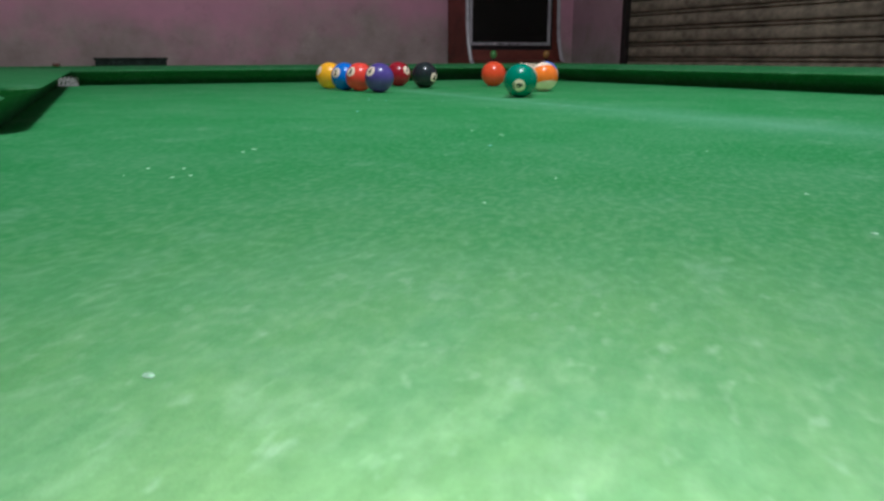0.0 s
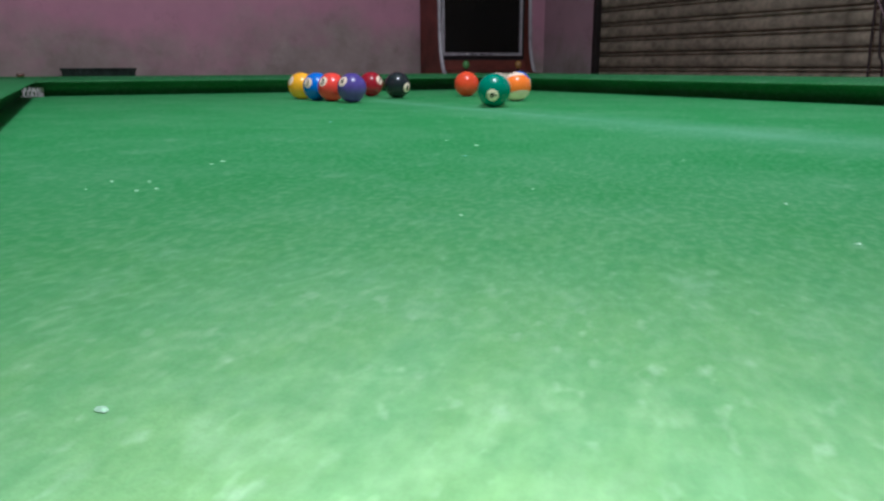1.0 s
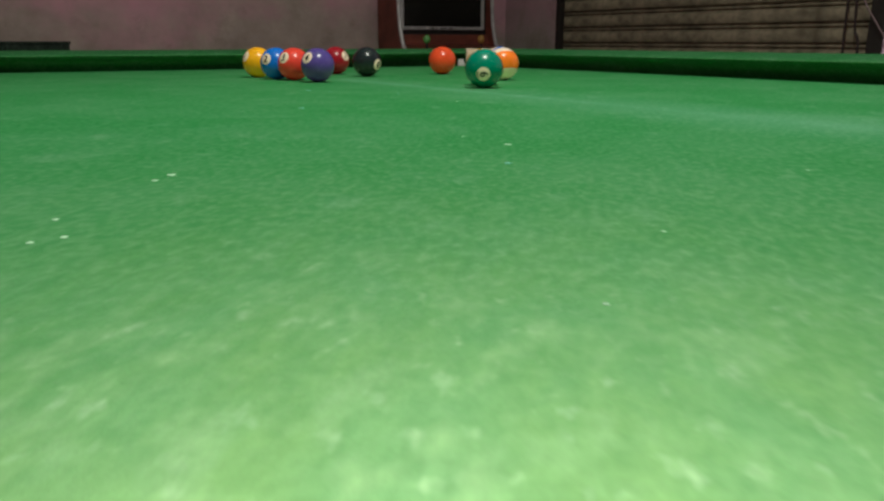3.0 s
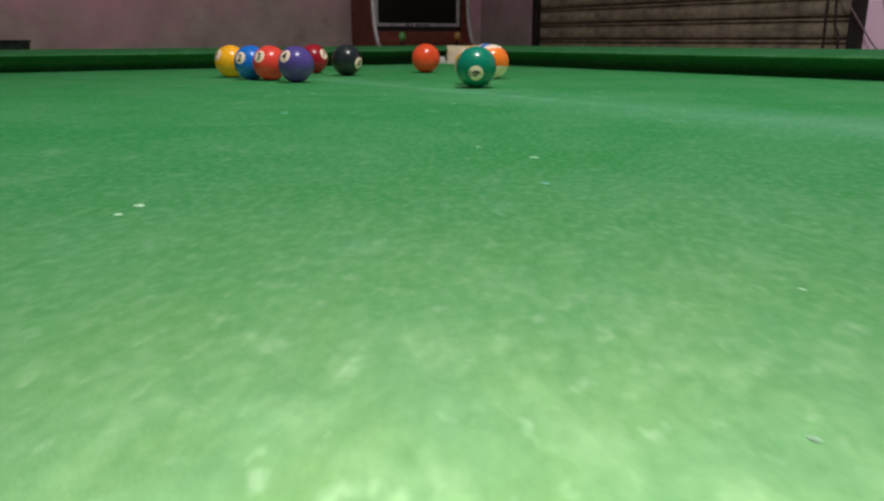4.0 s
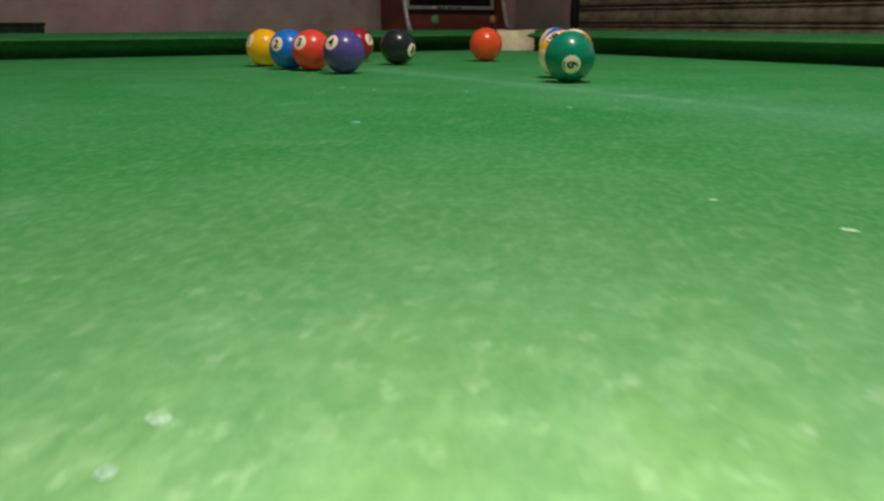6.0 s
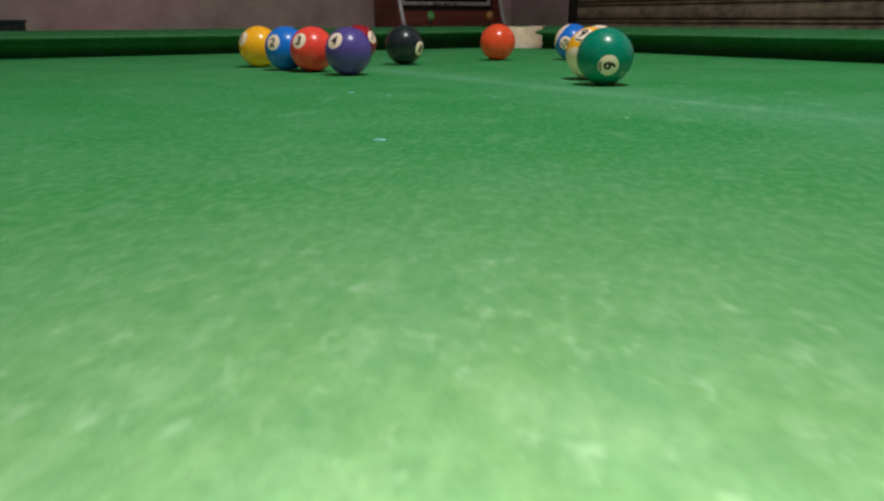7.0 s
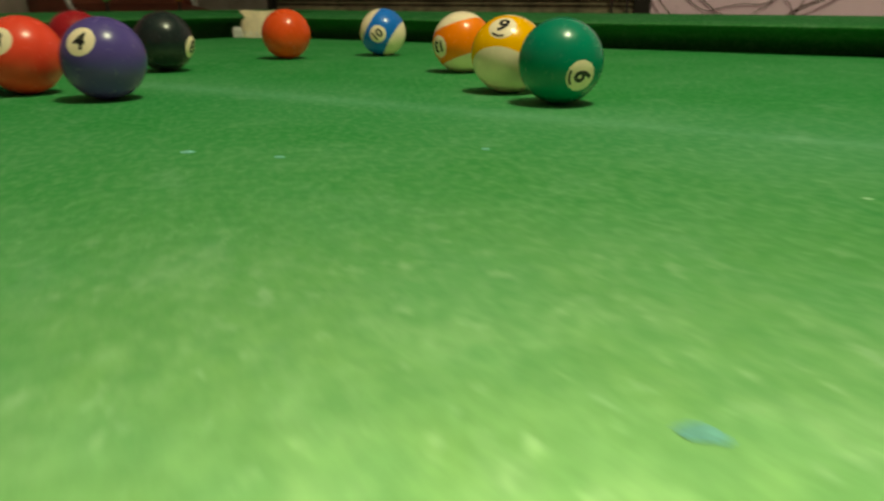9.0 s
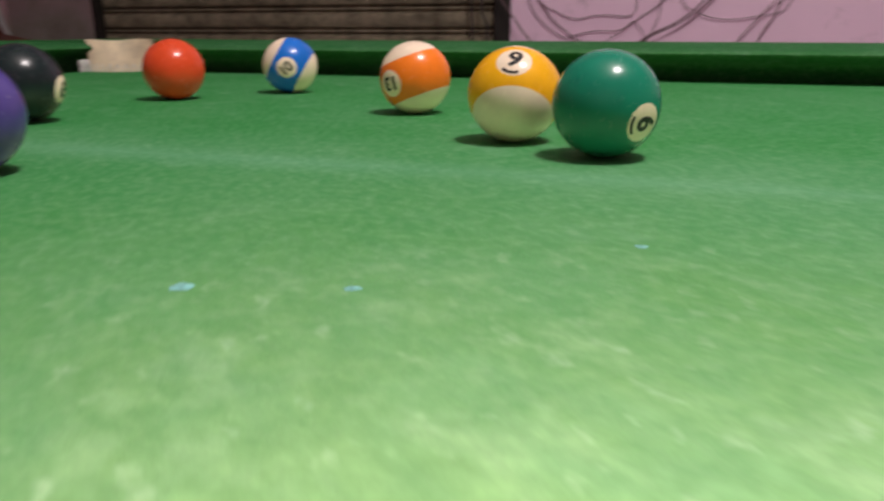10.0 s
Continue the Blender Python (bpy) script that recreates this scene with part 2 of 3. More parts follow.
def prism(outline, z0, z1, bm=None):
    """A flat outline in x, y raised from z0 to z1."""
    bm = bm or bmesh.new()
    low = [bm.verts.new((x, y, z0)) for x, y in outline]
    high = [bm.verts.new((x, y, z1)) for x, y in outline]
    bm.faces.new(low[::-1])
    bm.faces.new(high)
    for i in range(len(outline)):
        j = (i + 1) % len(outline)
        bm.faces.new((low[i], low[j], high[j], high[i]))
    return bm


def tube(points, radius, sides=8, bm=None):
    """A round bar along points."""
    bm = bm or bmesh.new()
    pts = [Vector(p) for p in points]
    rings = []
    for i, p in enumerate(pts):
        d = (pts[min(i + 1, len(pts) - 1)] - pts[max(i - 1, 0)]).normalized()
        side = d.cross(Vector((0, 0, 1)) if abs(d.z) < 0.9 else Vector((1, 0, 0))).normalized()
        over = d.cross(side)
        rings.append([bm.verts.new(p + radius * (math.cos(a) * side + math.sin(a) * over)) for a in [k * math.tau / sides for k in range(sides)]])
    for a, b in zip(rings, rings[1:]):
        for k in range(sides):
            bm.faces.new((a[k], a[(k + 1) % sides], b[(k + 1) % sides], b[k]))
    bm.faces.new(rings[0][::-1])
    bm.faces.new(rings[-1])
    return bm


def glide(points, steps=8):
    """Points along a smooth curve through the given ones."""
    pts = [Vector(p) for p in points]
    out = []
    for i in range(len(pts) - 1):
        a, b, c, d = pts[max(i - 1, 0)], pts[i], pts[i + 1], pts[min(i + 2, len(pts) - 1)]
        for k in range(steps):
            s = k / steps
            out.append(0.5 * ((2 * b) + (c - a) * s + (2 * a - 5 * b + 4 * c - d) * s * s + (3 * b - a - 3 * c + d) * s ** 3))
    return out + [pts[-1]]


# ---- the room ----
FLOOR_Z, CEIL_Z = -0.80, 2.05
X0, X1, Y0, Y1 = -1.7, 3.03, -2.2, 3.98


def room():
    tagged(part("floor", box(X0, Y0, FLOOR_Z - 0.1, X1, Y1, FLOOR_Z), CONCRETE), "bare grey concrete floor under the table", "floor", kind="structure")
    tagged(part("ceiling", box(X0, Y0, CEIL_Z, X1, Y1, CEIL_Z + 0.1), CEILING), "plain off-white ceiling above the table", "ceiling", kind="structure")
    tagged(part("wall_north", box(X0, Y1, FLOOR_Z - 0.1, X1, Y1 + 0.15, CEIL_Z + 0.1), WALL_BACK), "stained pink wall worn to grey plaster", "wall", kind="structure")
    tagged(part("wall_west", box(X0 - 0.15, Y0, FLOOR_Z - 0.1, X0, Y1 + 0.15, CEIL_Z + 0.1), WALL_BACK), "plain pink plaster wall", "wall", kind="structure")
    tagged(part("wall_south", box(X0 - 0.15, Y0 - 0.15, FLOOR_Z - 0.1, X1 + 0.15, Y0, CEIL_Z + 0.1), WALL_BACK), "plain pink plaster wall", "wall", kind="structure")
    # the east wall with the shutter's opening
    bm = box(X1, Y0, FLOOR_Z - 0.1, X1 + 0.15, SH0, CEIL_Z + 0.1)
    box(X1, SH0, SH_TOP, X1 + 0.15, SH1, CEIL_Z + 0.1, bm=bm)
    tagged(part("wall_east", bm, WALL_SIDE_LIT), "pink painted wall beside a roller shutter", "wall", kind="structure")
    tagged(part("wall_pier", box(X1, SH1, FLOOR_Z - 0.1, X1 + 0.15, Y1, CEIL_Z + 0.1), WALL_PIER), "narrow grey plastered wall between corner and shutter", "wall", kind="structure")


SH0, SH1, SH_TOP, PITCH = 1.68, 3.515, 1.5, 0.0834


def shutter():
    root = tagged(empty("roller_shutter", (X1 + 0.06, (SH0 + SH1) / 2, FLOOR_Z)), "closed brown steel roller shutter with dusty curved slats", "shutter")
    bm = bmesh.new()
    half = (SH1 - SH0) / 2
    prof = [(0.004, 0.0), (0.0, 0.001), (-0.013, 0.004), (-0.018, 0.012), (-0.020, 0.028), (-0.018, 0.044), (-0.013, 0.050), (0.0, 0.054), (0.006, 0.0555), (0.006, 0.0595), (-0.005, 0.0620), (-0.0075, 0.0655), (-0.0045, 0.0690), (0.004, 0.0710), (0.004, PITCH)]
    prof = [(x * 1.09, z * 1.09) for x, z in prof[:-1]] + [(0.004, PITCH)]
    rows = [[bm.verts.new((x, y, z)) for x, z in prof] for y in (-half, half)]
    back = [[bm.verts.new((x + 0.004, y, z)) for x, z in prof] for y in (-half, half)]
    for k in range(len(prof) - 1):
        bm.faces.new((rows[0][k], rows[0][k + 1], rows[1][k + 1], rows[1][k]))
        bm.faces.new((back[0][k], back[1][k], back[1][k + 1], back[0][k + 1]))
    me = mesh_of("slat", bm, SHUTTER, smooth=True)
    for i in range(int((SH_TOP - FLOOR_Z) / PITCH)):
        ob = new("slat", me)
        ob.parent = root
        ob.location = (random.uniform(-0.002, 0.002), 0, i * PITCH + 0.0247)
    part("guide", box(-0.07, -half - 0.005, 0, -0.02, -half + 0.055, SH_TOP - FLOOR_Z, 0.004), DARK_STEEL, root, "dark steel guide channel")
    part("guide", box(-0.058, half - 0.030, 0, -0.02, half + 0.005, SH_TOP - FLOOR_Z, 0.003), DARK_STEEL, root, "dark steel guide channel")


# ---- the pool table ----
POCKET_R = 0.058
RAIL_OUT = 0.145
PROFILE = [(0.017, -0.004), (0.013, 0.003), (0.010, 0.014), (0.003, 0.0225), (-0.012, 0.0285), (-0.026, 0.0320), (-0.0305, 0.0336), (-0.0315, 0.0350), (-0.0300, 0.0366), (-0.016, 0.0400), (0.012, 0.0436), (0.055, 0.0460)]
HIGH_PROFILE = [(0.014, -0.004), (0.009, 0.003), (0.005, 0.016), (-0.002, 0.027), (-0.016, 0.0345), (-0.028, 0.0378), (-0.0320, 0.0392), (-0.0335, 0.0408), (-0.030, 0.0430), (-0.016, 0.0442), (0.012, 0.0452), (0.055, 0.0460)]


def arc(cx, cy, r, a0, a1, n=14):
    return [(cx + r * math.cos(math.radians(a0 + (a1 - a0) * k / n)), cy + r * math.sin(math.radians(a0 + (a1 - a0) * k / n))) for k in range(n + 1)]


def jaw(s, length, r0, r1):
    """How far a cushion's face draws back near its two ends."""
    out = 0.0
    for d, r in ((s, r0), (length - s, r1)):
        if d < r:
            out = max(out, r - math.sqrt(max(0.0, r * r - (r - d) ** 2)))
    return out


def cushion(origin, along, out, length, r0, r1, lean0=0.034, lean1=0.034, profile=PROFILE, facing=0.0, lip=0.046):
    """A cloth-covered rubber cushion with rounded ends. r0, r1: the rounding of its jaws; facing: how far its far end is cut aslant."""
    bm = bmesh.new()
    o, a, n = Vector((*origin, 0)), Vector((*along, 0)), Vector((*out, 0))
    steps = [length * (1 - math.cos(math.pi * k / 40)) / 2 for k in range(41)]
    extra = [0.004, 0.01, 0.018, 0.028, 0.042]
    steps = sorted(set(steps + extra + [length - e for e in extra]))
    rows = []
    for s in steps:
        back = jaw(s, length, r0, r1)
        lean = lean0 * max(0.0, 1 - s / 0.06) - lean1 * max(0.0, 1 - (length - s) / 0.06)
        cut = facing * max(0.0, 1 - (length - s) / 0.06)
        rows.append([bm.verts.new(o + a * (s + lean * max(0.0, 1 - z / lip) + cut * max(0.0, d + 0.0315)) + n * min(0.0555, d + back) + Vector((0, 0, z))) for d, z in profile] + [bm.verts.new(o + a * (s + lean) + n * 0.0556 + Vector((0, 0, -0.004)))])
    for p, q in zip(rows, rows[1:]):
        for k in range(len(p)):
            bm.faces.new((p[k], p[(k + 1) % len(p)], q[(k + 1) % len(p)], q[k]))
    bm.faces.new(rows[0][::-1])
    bm.faces.new(rows[-1])
    bmesh.ops.remove_doubles(bm, verts=bm.verts, dist=0.0001)
    return bm


def rail(origin, along, out, length):
    bm = bmesh.new()
    o, a, n = Vector((*origin, 0)), Vector((*along, 0)), Vector((*out, 0))
    prof = [(0.056, -0.03), (0.056, 0.0461), (0.10, 0.0466), (0.130, 0.0458), (0.140, 0.0425), (RAIL_OUT, 0.034), (RAIL_OUT, -0.03)]
    rows = [[bm.verts.new(o + a * s + n * d + Vector((0, 0, z))) for d, z in prof] for s in (0, length)]
    for k in range(len(prof)):
        j = (k + 1) % len(prof)
        bm.faces.new((rows[0][k], rows[0][j], rows[1][j], rows[1][k]))
    bm.faces.new(rows[0][::-1])
    bm.faces.new(rows[1])
    return bm


def corner_block(cx, cy, sx, sy, first=172):
    """The cloth-covered corner round a pocket. sx, sy: which way the corner points."""
    outer, inner = [], []
    reach = RAIL_OUT - 0.018
    for k in range(29):
        a = math.radians(first - k * ((first + 82) / 28))
        c, s = math.cos(a), math.sin(a)
        near = 0.098
        tx = (reach if c > 0 else near) / max(1e-6, abs(c))
        ty = (reach if s > 0 else near) / max(1e-6, abs(s))
        r = min(tx, ty, reach * 1.28)
        outer.append((cx + sx * c * r, cy + sy * s * r))
        inner.append((cx + sx * c * POCKET_R * 1.02, cy + sy * s * POCKET_R * 1.02))
    return prism(inner + outer[::-1], -0.03, 0.0464)


def pocket_liner(r, z0, z1, a0, a1, sag):
    """A curved leather flap with a scalloped lower edge."""
    bm = bmesh.new()
    n, m = 24, 6
    grid = []
    for shell in (0.0, 0.003):
        g = []
        for k in range(n + 1):
            u = k / n
            a = math.radians(a0 + (a1 - a0) * u)
            low = z0 - sag * math.sin(math.pi * u)
            g.append([bm.verts.new(((r + shell - 0.006 * (1 - j / m)) * math.cos(a), (r + shell - 0.006 * (1 - j / m)) * math.sin(a), low + (z1 - low) * j / m + 0.0012 * math.sin(9 * u + j))) for j in range(m + 1)])
        grid.append(g)
    for g in grid:
        for k in range(n):
            for j in range(m):
                bm.faces.new((g[k][j], g[k + 1][j], g[k + 1][j + 1], g[k][j + 1]))
    for k in range(n):
        for j in (0, m):
            bm.faces.new((grid[0][k][j], grid[0][k + 1][j], grid[1][k + 1][j], grid[1][k][j]))
    return bm


def pocket_net(r, depth, top=0.016):
    """Knotted white strings hanging as a bag."""
    bm = bmesh.new()
    n = 34
    for turn in (1, -1):
        for k in range(n):
            pts = []
            for j in range(9):
                u = j / 8
                a = math.tau * (k + turn * u * 5.5) / n
                rr = r * (1 - 0.55 * u * u)
                pts.append((rr * math.cos(a), rr * math.sin(a), top - depth * u))
            tube(pts, 0.0009, 5, bm)
    return bm


def pool_table():
    sw, se, ne, nw = CORNERS
    centre = (sw + se + ne + nw) / 4
    root = tagged(empty("pool_table", (centre.x, centre.y, FLOOR_Z)), "worn green cloth pool table with cloth-covered rails", "pool table")
    back = Matrix.Translation(root.location).inverted()

    def add(name, bm, mat, label="", smooth=False, under=None):
        bm.transform(back)
        return part(name, bm, mat, under or root, label, smooth)

    # bed with the six pockets cut out of its outline
    c = 0.012
    wm, em = (sw + nw) / 2, (se + ne) / 2
    outline = arc(sw.x - c, sw.y - c, POCKET_R, 98, -8) + arc(se.x + c, se.y - c, POCKET_R, 188, 82) + arc(em.x + 0.066, em.y, POCKET_R, 236, 124)
    outline += arc(ne.x + 0.014, ne.y - 0.054, POCKET_R, 262, 158) + arc(nw.x - c, nw.y + c, POCKET_R, 8, -98) + arc(wm.x - 0.066, wm.y, POCKET_R, 56, -56)
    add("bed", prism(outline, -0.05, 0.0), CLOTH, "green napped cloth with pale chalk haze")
    g, side = 0.066, 0.055
    for a, b, r0, r1, g0, g1 in ((nw, ne, 0.02, 0.02, 0.048, 0.012), (sw, se, 0.03, 0.03, g, g), (sw - Vector((0.02, 0)), wm - Vector((0.02, 0)), 0.045, 0.03, g, side), (wm - Vector((0.008, 0)), nw - Vector((0.009, 0)), 0.06, 0.045, side, g), (se, em, 0.045, 0.03, g, side), (em, ne, 0.03, 0.03, side, 0.122)):
        d = (b - a).normalized()
        out = Vector((d.y, -d.x))
        if out.dot((a + b) / 2 - centre) < 0:
            out = -out
        length = (b - a).length - g0 - g1
        if a is nw:
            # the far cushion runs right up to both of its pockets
            add("cushion", cushion(a - d * 0.013, d, out, (b - a).length - 0.004, 0.02, 0.008, 0.050, 0.0, facing=0.5, lip=0.031), RAIL_CLOTH_SHADED, "green cloth cushion", True)
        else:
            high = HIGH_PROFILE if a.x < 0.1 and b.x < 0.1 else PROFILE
            add("cushion", cushion(a + d * g0, d, out, length, r0, r1, profile=high), RAIL_CLOTH_SHADED, "green cloth cushion", True)
        add("rail", rail(a + d * g0, d, out, length), RAIL_CLOTH_SHADED, "cloth-covered top rail")
    for q, sx, sy in ((sw, -1, -1), (se, 1, -1), (ne, 1, 1), (nw, -1, 1)):
        px, py = (q.x + 0.014, q.y - 0.054) if q is ne else (q.x + sx * c - (0.012 if q is nw else 0), q.y + sy * c)
        at = Matrix.Translation((px, py, 0))
        add("corner_block", corner_block(px, py, sx, sy, 118 if q is ne else 172), RAIL_CLOTH_SHADED, "green cloth corner round a pocket")
        mid_a = math.degrees(math.atan2(sy, sx))
        if q is ne:
            bm = pocket_liner(POCKET_R - 0.001, -0.004, 0.0466, mid_a - 62, mid_a + 66, 0.012)
            bm.transform(at)
            add("pocket_liner", bm, LEATHER, "creased beige leather pocket liner", True)
            tab = box(-0.0085, -0.003, -0.012, 0.0085, 0.003, 0.018, 0.003)
            tab.transform(Matrix.Translation((1.2895, 1.9625, 0)) @ Matrix.Rotation(math.radians(-42), 4, "Z"))
            add("net_tab", tab, STRING, "white webbing end of the pocket net")
        bm = pocket_net(POCKET_R + (0.006 if q is ne else -0.004), 0.16, 0.022 if q is nw else 0.012)
        bm.transform(at)
        add("pocket_net", bm, STRING, "white knotted string net")
    add("strap", box(nw.x - 0.024, nw.y + 0.074, 0.0464, nw.x - 0.006, nw.y + 0.088, 0.056, 0.003), WOOD, "small brown leather pocket strap")
    for q, sx in ((wm, -1), (em, 1)):
        add("side_block", box(min(q.x + sx * 0.126, q.x + sx * RAIL_OUT), q.y - side, -0.03, max(q.x + sx * 0.126, q.x + sx * RAIL_OUT), q.y + side, 0.0464, 0.003), RAIL_CLOTH_SHADED)
        bm = pocket_net(POCKET_R - 0.006, 0.15, -0.008)
        bm.transform(Matrix.Translation((q.x + sx * 0.066, q.y, 0)))
        add("pocket_net", bm, STRING, "white knotted string net")
    w0, w1, l0, l1, mid = sw.x + 0.03, se.x, sw.y, ne.y, centre.y
    o = RAIL_OUT - 0.01
    for x0, y0, x1, y1 in ((w0 - o, l0 - o, w1 + o, l0 - o + 0.03), (w0 - o, l1 + o - 0.03, w1 + o, l1 + o), (w0 - o, l0 - o + 0.03, w0 - o + 0.03, l1 + o - 0.03), (w1 + o - 0.03, l0 - o + 0.03, w1 + o, l1 + o - 0.03)):
        add("apron", box(x0, y0, -0.20, x1, y1, -0.032, 0.004), WOOD, "dark wooden apron")
    add("frame", box(w0 + 0.1, l0 + 0.1, -0.14, w1 - 0.1, l1 - 0.1, -0.052), WOOD)
    for x in (w0 + 0.16, w1 - 0.16):
        for y in (l0 + 0.2, mid, l1 - 0.2):
            add("leg", box(x - 0.07, y - 0.07, FLOOR_Z, x + 0.07, y + 0.07, -0.141, 0.012), WOOD, "square dark wooden leg")


# ---- balls ----
BALL_R = 0.0286
SPOT_R = 0.0115


def sphere_mesh(name, mats, band=None):
    """A ball; with a band, the zone within that many degrees of its equator takes the second material."""
    bm = bmesh.new()
    lats = [-90 + 180 * k / 40 for k in range(41)]
    if band:
        lats = sorted([a for a in lats if abs(abs(a) - band) > 2.0] + [band, -band])
    n = 64
    rings = []
    for a in lats:
        if abs(abs(a) - 90) < 1e-6:
            rings.append([bm.verts.new((0, 0, math.copysign(BALL_R, a)))])
            continue
        z, r = BALL_R * math.sin(math.radians(a)), BALL_R * math.cos(math.radians(a))
        rings.append([bm.verts.new((r * math.cos(math.tau * k / n), r * math.sin(math.tau * k / n), z)) for k in range(n)])
    for i in range(len(rings) - 1):
        p, q = rings[i], rings[i + 1]
        inside = band and abs((lats[i] + lats[i + 1]) / 2) < band
        for k in range(n):
            j = (k + 1) % n
            if len(p) == 1:
                f = bm.faces.new((p[0], q[j], q[k]))
            elif len(q) == 1:
                f = bm.faces.new((p[k], p[j], q[0]))
            else:
                f = bm.faces.new((p[k], p[j], q[j], q[k]))
            f.material_index = 1 if inside else 0
    return mesh_of(name, bm, *mats, smooth=True)


def wrap(x, y, r):
    """A point of the flat spot laid on the ball round local +x."""
    d = math.hypot(x, y)
    if d < 1e-9:
        return Vector((r, 0, 0))
    a = d / BALL_R
    return Vector((r * math.cos(a), r * math.sin(a) * x / d, r * math.sin(a) * y / d))


def spot_mesh():
    bm = bmesh.new()
    centre = bm.verts.new(wrap(0, 0, BALL_R + 0.00012))
    last = None
    n = 40
    for k in range(1, 6):
        ring = [bm.verts.new(wrap(SPOT_R * k / 5 * math.cos(math.tau * i / n), SPOT_R * k / 5 * math.sin(math.tau * i / n), BALL_R + (0.00012 if k < 5 else -0.0001))) for i in range(n)]
        for i in range(n):
            j = (i + 1) % n
            bm.faces.new((centre, ring[i], ring[j]) if last is None else (last[i], ring[i], ring[j], last[j]))
        last = ring
    return mesh_of("number_spot", bm, IVORY, smooth=True)


def flat_text(body, size):
    curve = bpy.data.curves.new("numeral", "FONT")
    curve.body, curve.size, curve.align_x, curve.align_y, curve.resolution_u = body, size, "CENTER", "CENTER", 6
    curve.offset = size * 0.032
    tmp = new("numeral", curve)
    bpy.context.view_layer.update()
    me = bpy.data.meshes.new_from_object(tmp.evaluated_get(bpy.context.evaluated_depsgraph_get()))
    bpy.data.objects.remove(tmp)
    return me


def numeral_mesh(body, turn):
    me = flat_text(body, 0.0165 if len(body) == 1 else 0.0142)
    bm = bmesh.new()
    bm.from_mesh(me)
    ys = [v.co.y for v in bm.verts]
    xs = [v.co.x for v in bm.verts]
    dx, dy = (max(xs) + min(xs)) / 2, (max(ys) + min(ys)) / 2
    for v in bm.verts:
        v.co.x, v.co.y = v.co.x - dx, v.co.y - dy
    if body in ("6", "9"):
        for v in bm.verts:
            v.co.y += 0.0012
        # a curved stroke under the figure
        n = 10
        sweep = [math.radians(-90 - 34 + 68 * k / n) for k in range(n + 1)]
        a = [bm.verts.new((0.0078 * math.cos(w), 0.0078 * math.sin(w), 0)) for w in sweep]
        b = [bm.verts.new((0.0093 * math.cos(w), 0.0093 * math.sin(w), 0)) for w in sweep]
        for k in range(n):
            bm.faces.new((a[k], b[k], b[k + 1], a[k + 1]))
    bmesh.ops.triangulate(bm, faces=bm.faces)
    bmesh.ops.subdivide_edges(bm, edges=[e for e in bm.edges if e.calc_length() > 0.003], cuts=1)
    c, s = math.cos(turn), math.sin(turn)
    for v in bm.verts:
        v.co = wrap(c * v.co.x - s * v.co.y, s * v.co.x + c * v.co.y, BALL_R + 0.00028)
    out = bpy.data.meshes.new("numeral")
    bm.to_mesh(out)
    bm.free()
    out.materials.append(INK)
    return out


SPOT = spot_mesh()


def ball(x, y, mat, number, label, spot, up, axis=None, spots=2):
    """A numbered ball at rest on the cloth. spot: where its number faces; up: the numeral's top; axis: the stripe's pole."""
    s = Vector(spot).normalized()
    z = Vector(axis) if axis else Vector(up)
    z = (z - s * z.dot(s)).normalized()
    yv = z.cross(s)
    m = Matrix((s, yv, z)).transposed().to_4x4()
    m.translation = (x, y, BALL_R)
    if axis:
        ob = new("striped_ball", sphere_mesh("striped_ball", (IVORY, mat), 33))
    else:
        ob = new("solid_ball", sphere_mesh("solid_ball", (mat,)))
    ob.matrix_world = m
    tagged(ob, label, "pool ball", "numbered pool balls on the cloth")
    u = Vector(up)
    turn = math.atan2(-u.dot(yv), u.dot(z))
    for flip in range(spots):
        sp = new("number_spot", SPOT)
        sp.parent = ob
        if flip:
            sp.matrix_local = Matrix.Rotation(math.pi, 4, "Z")
        if number:
            nm = new("numeral", numeral_mesh(number, turn))
            nm.parent = sp
    return ob


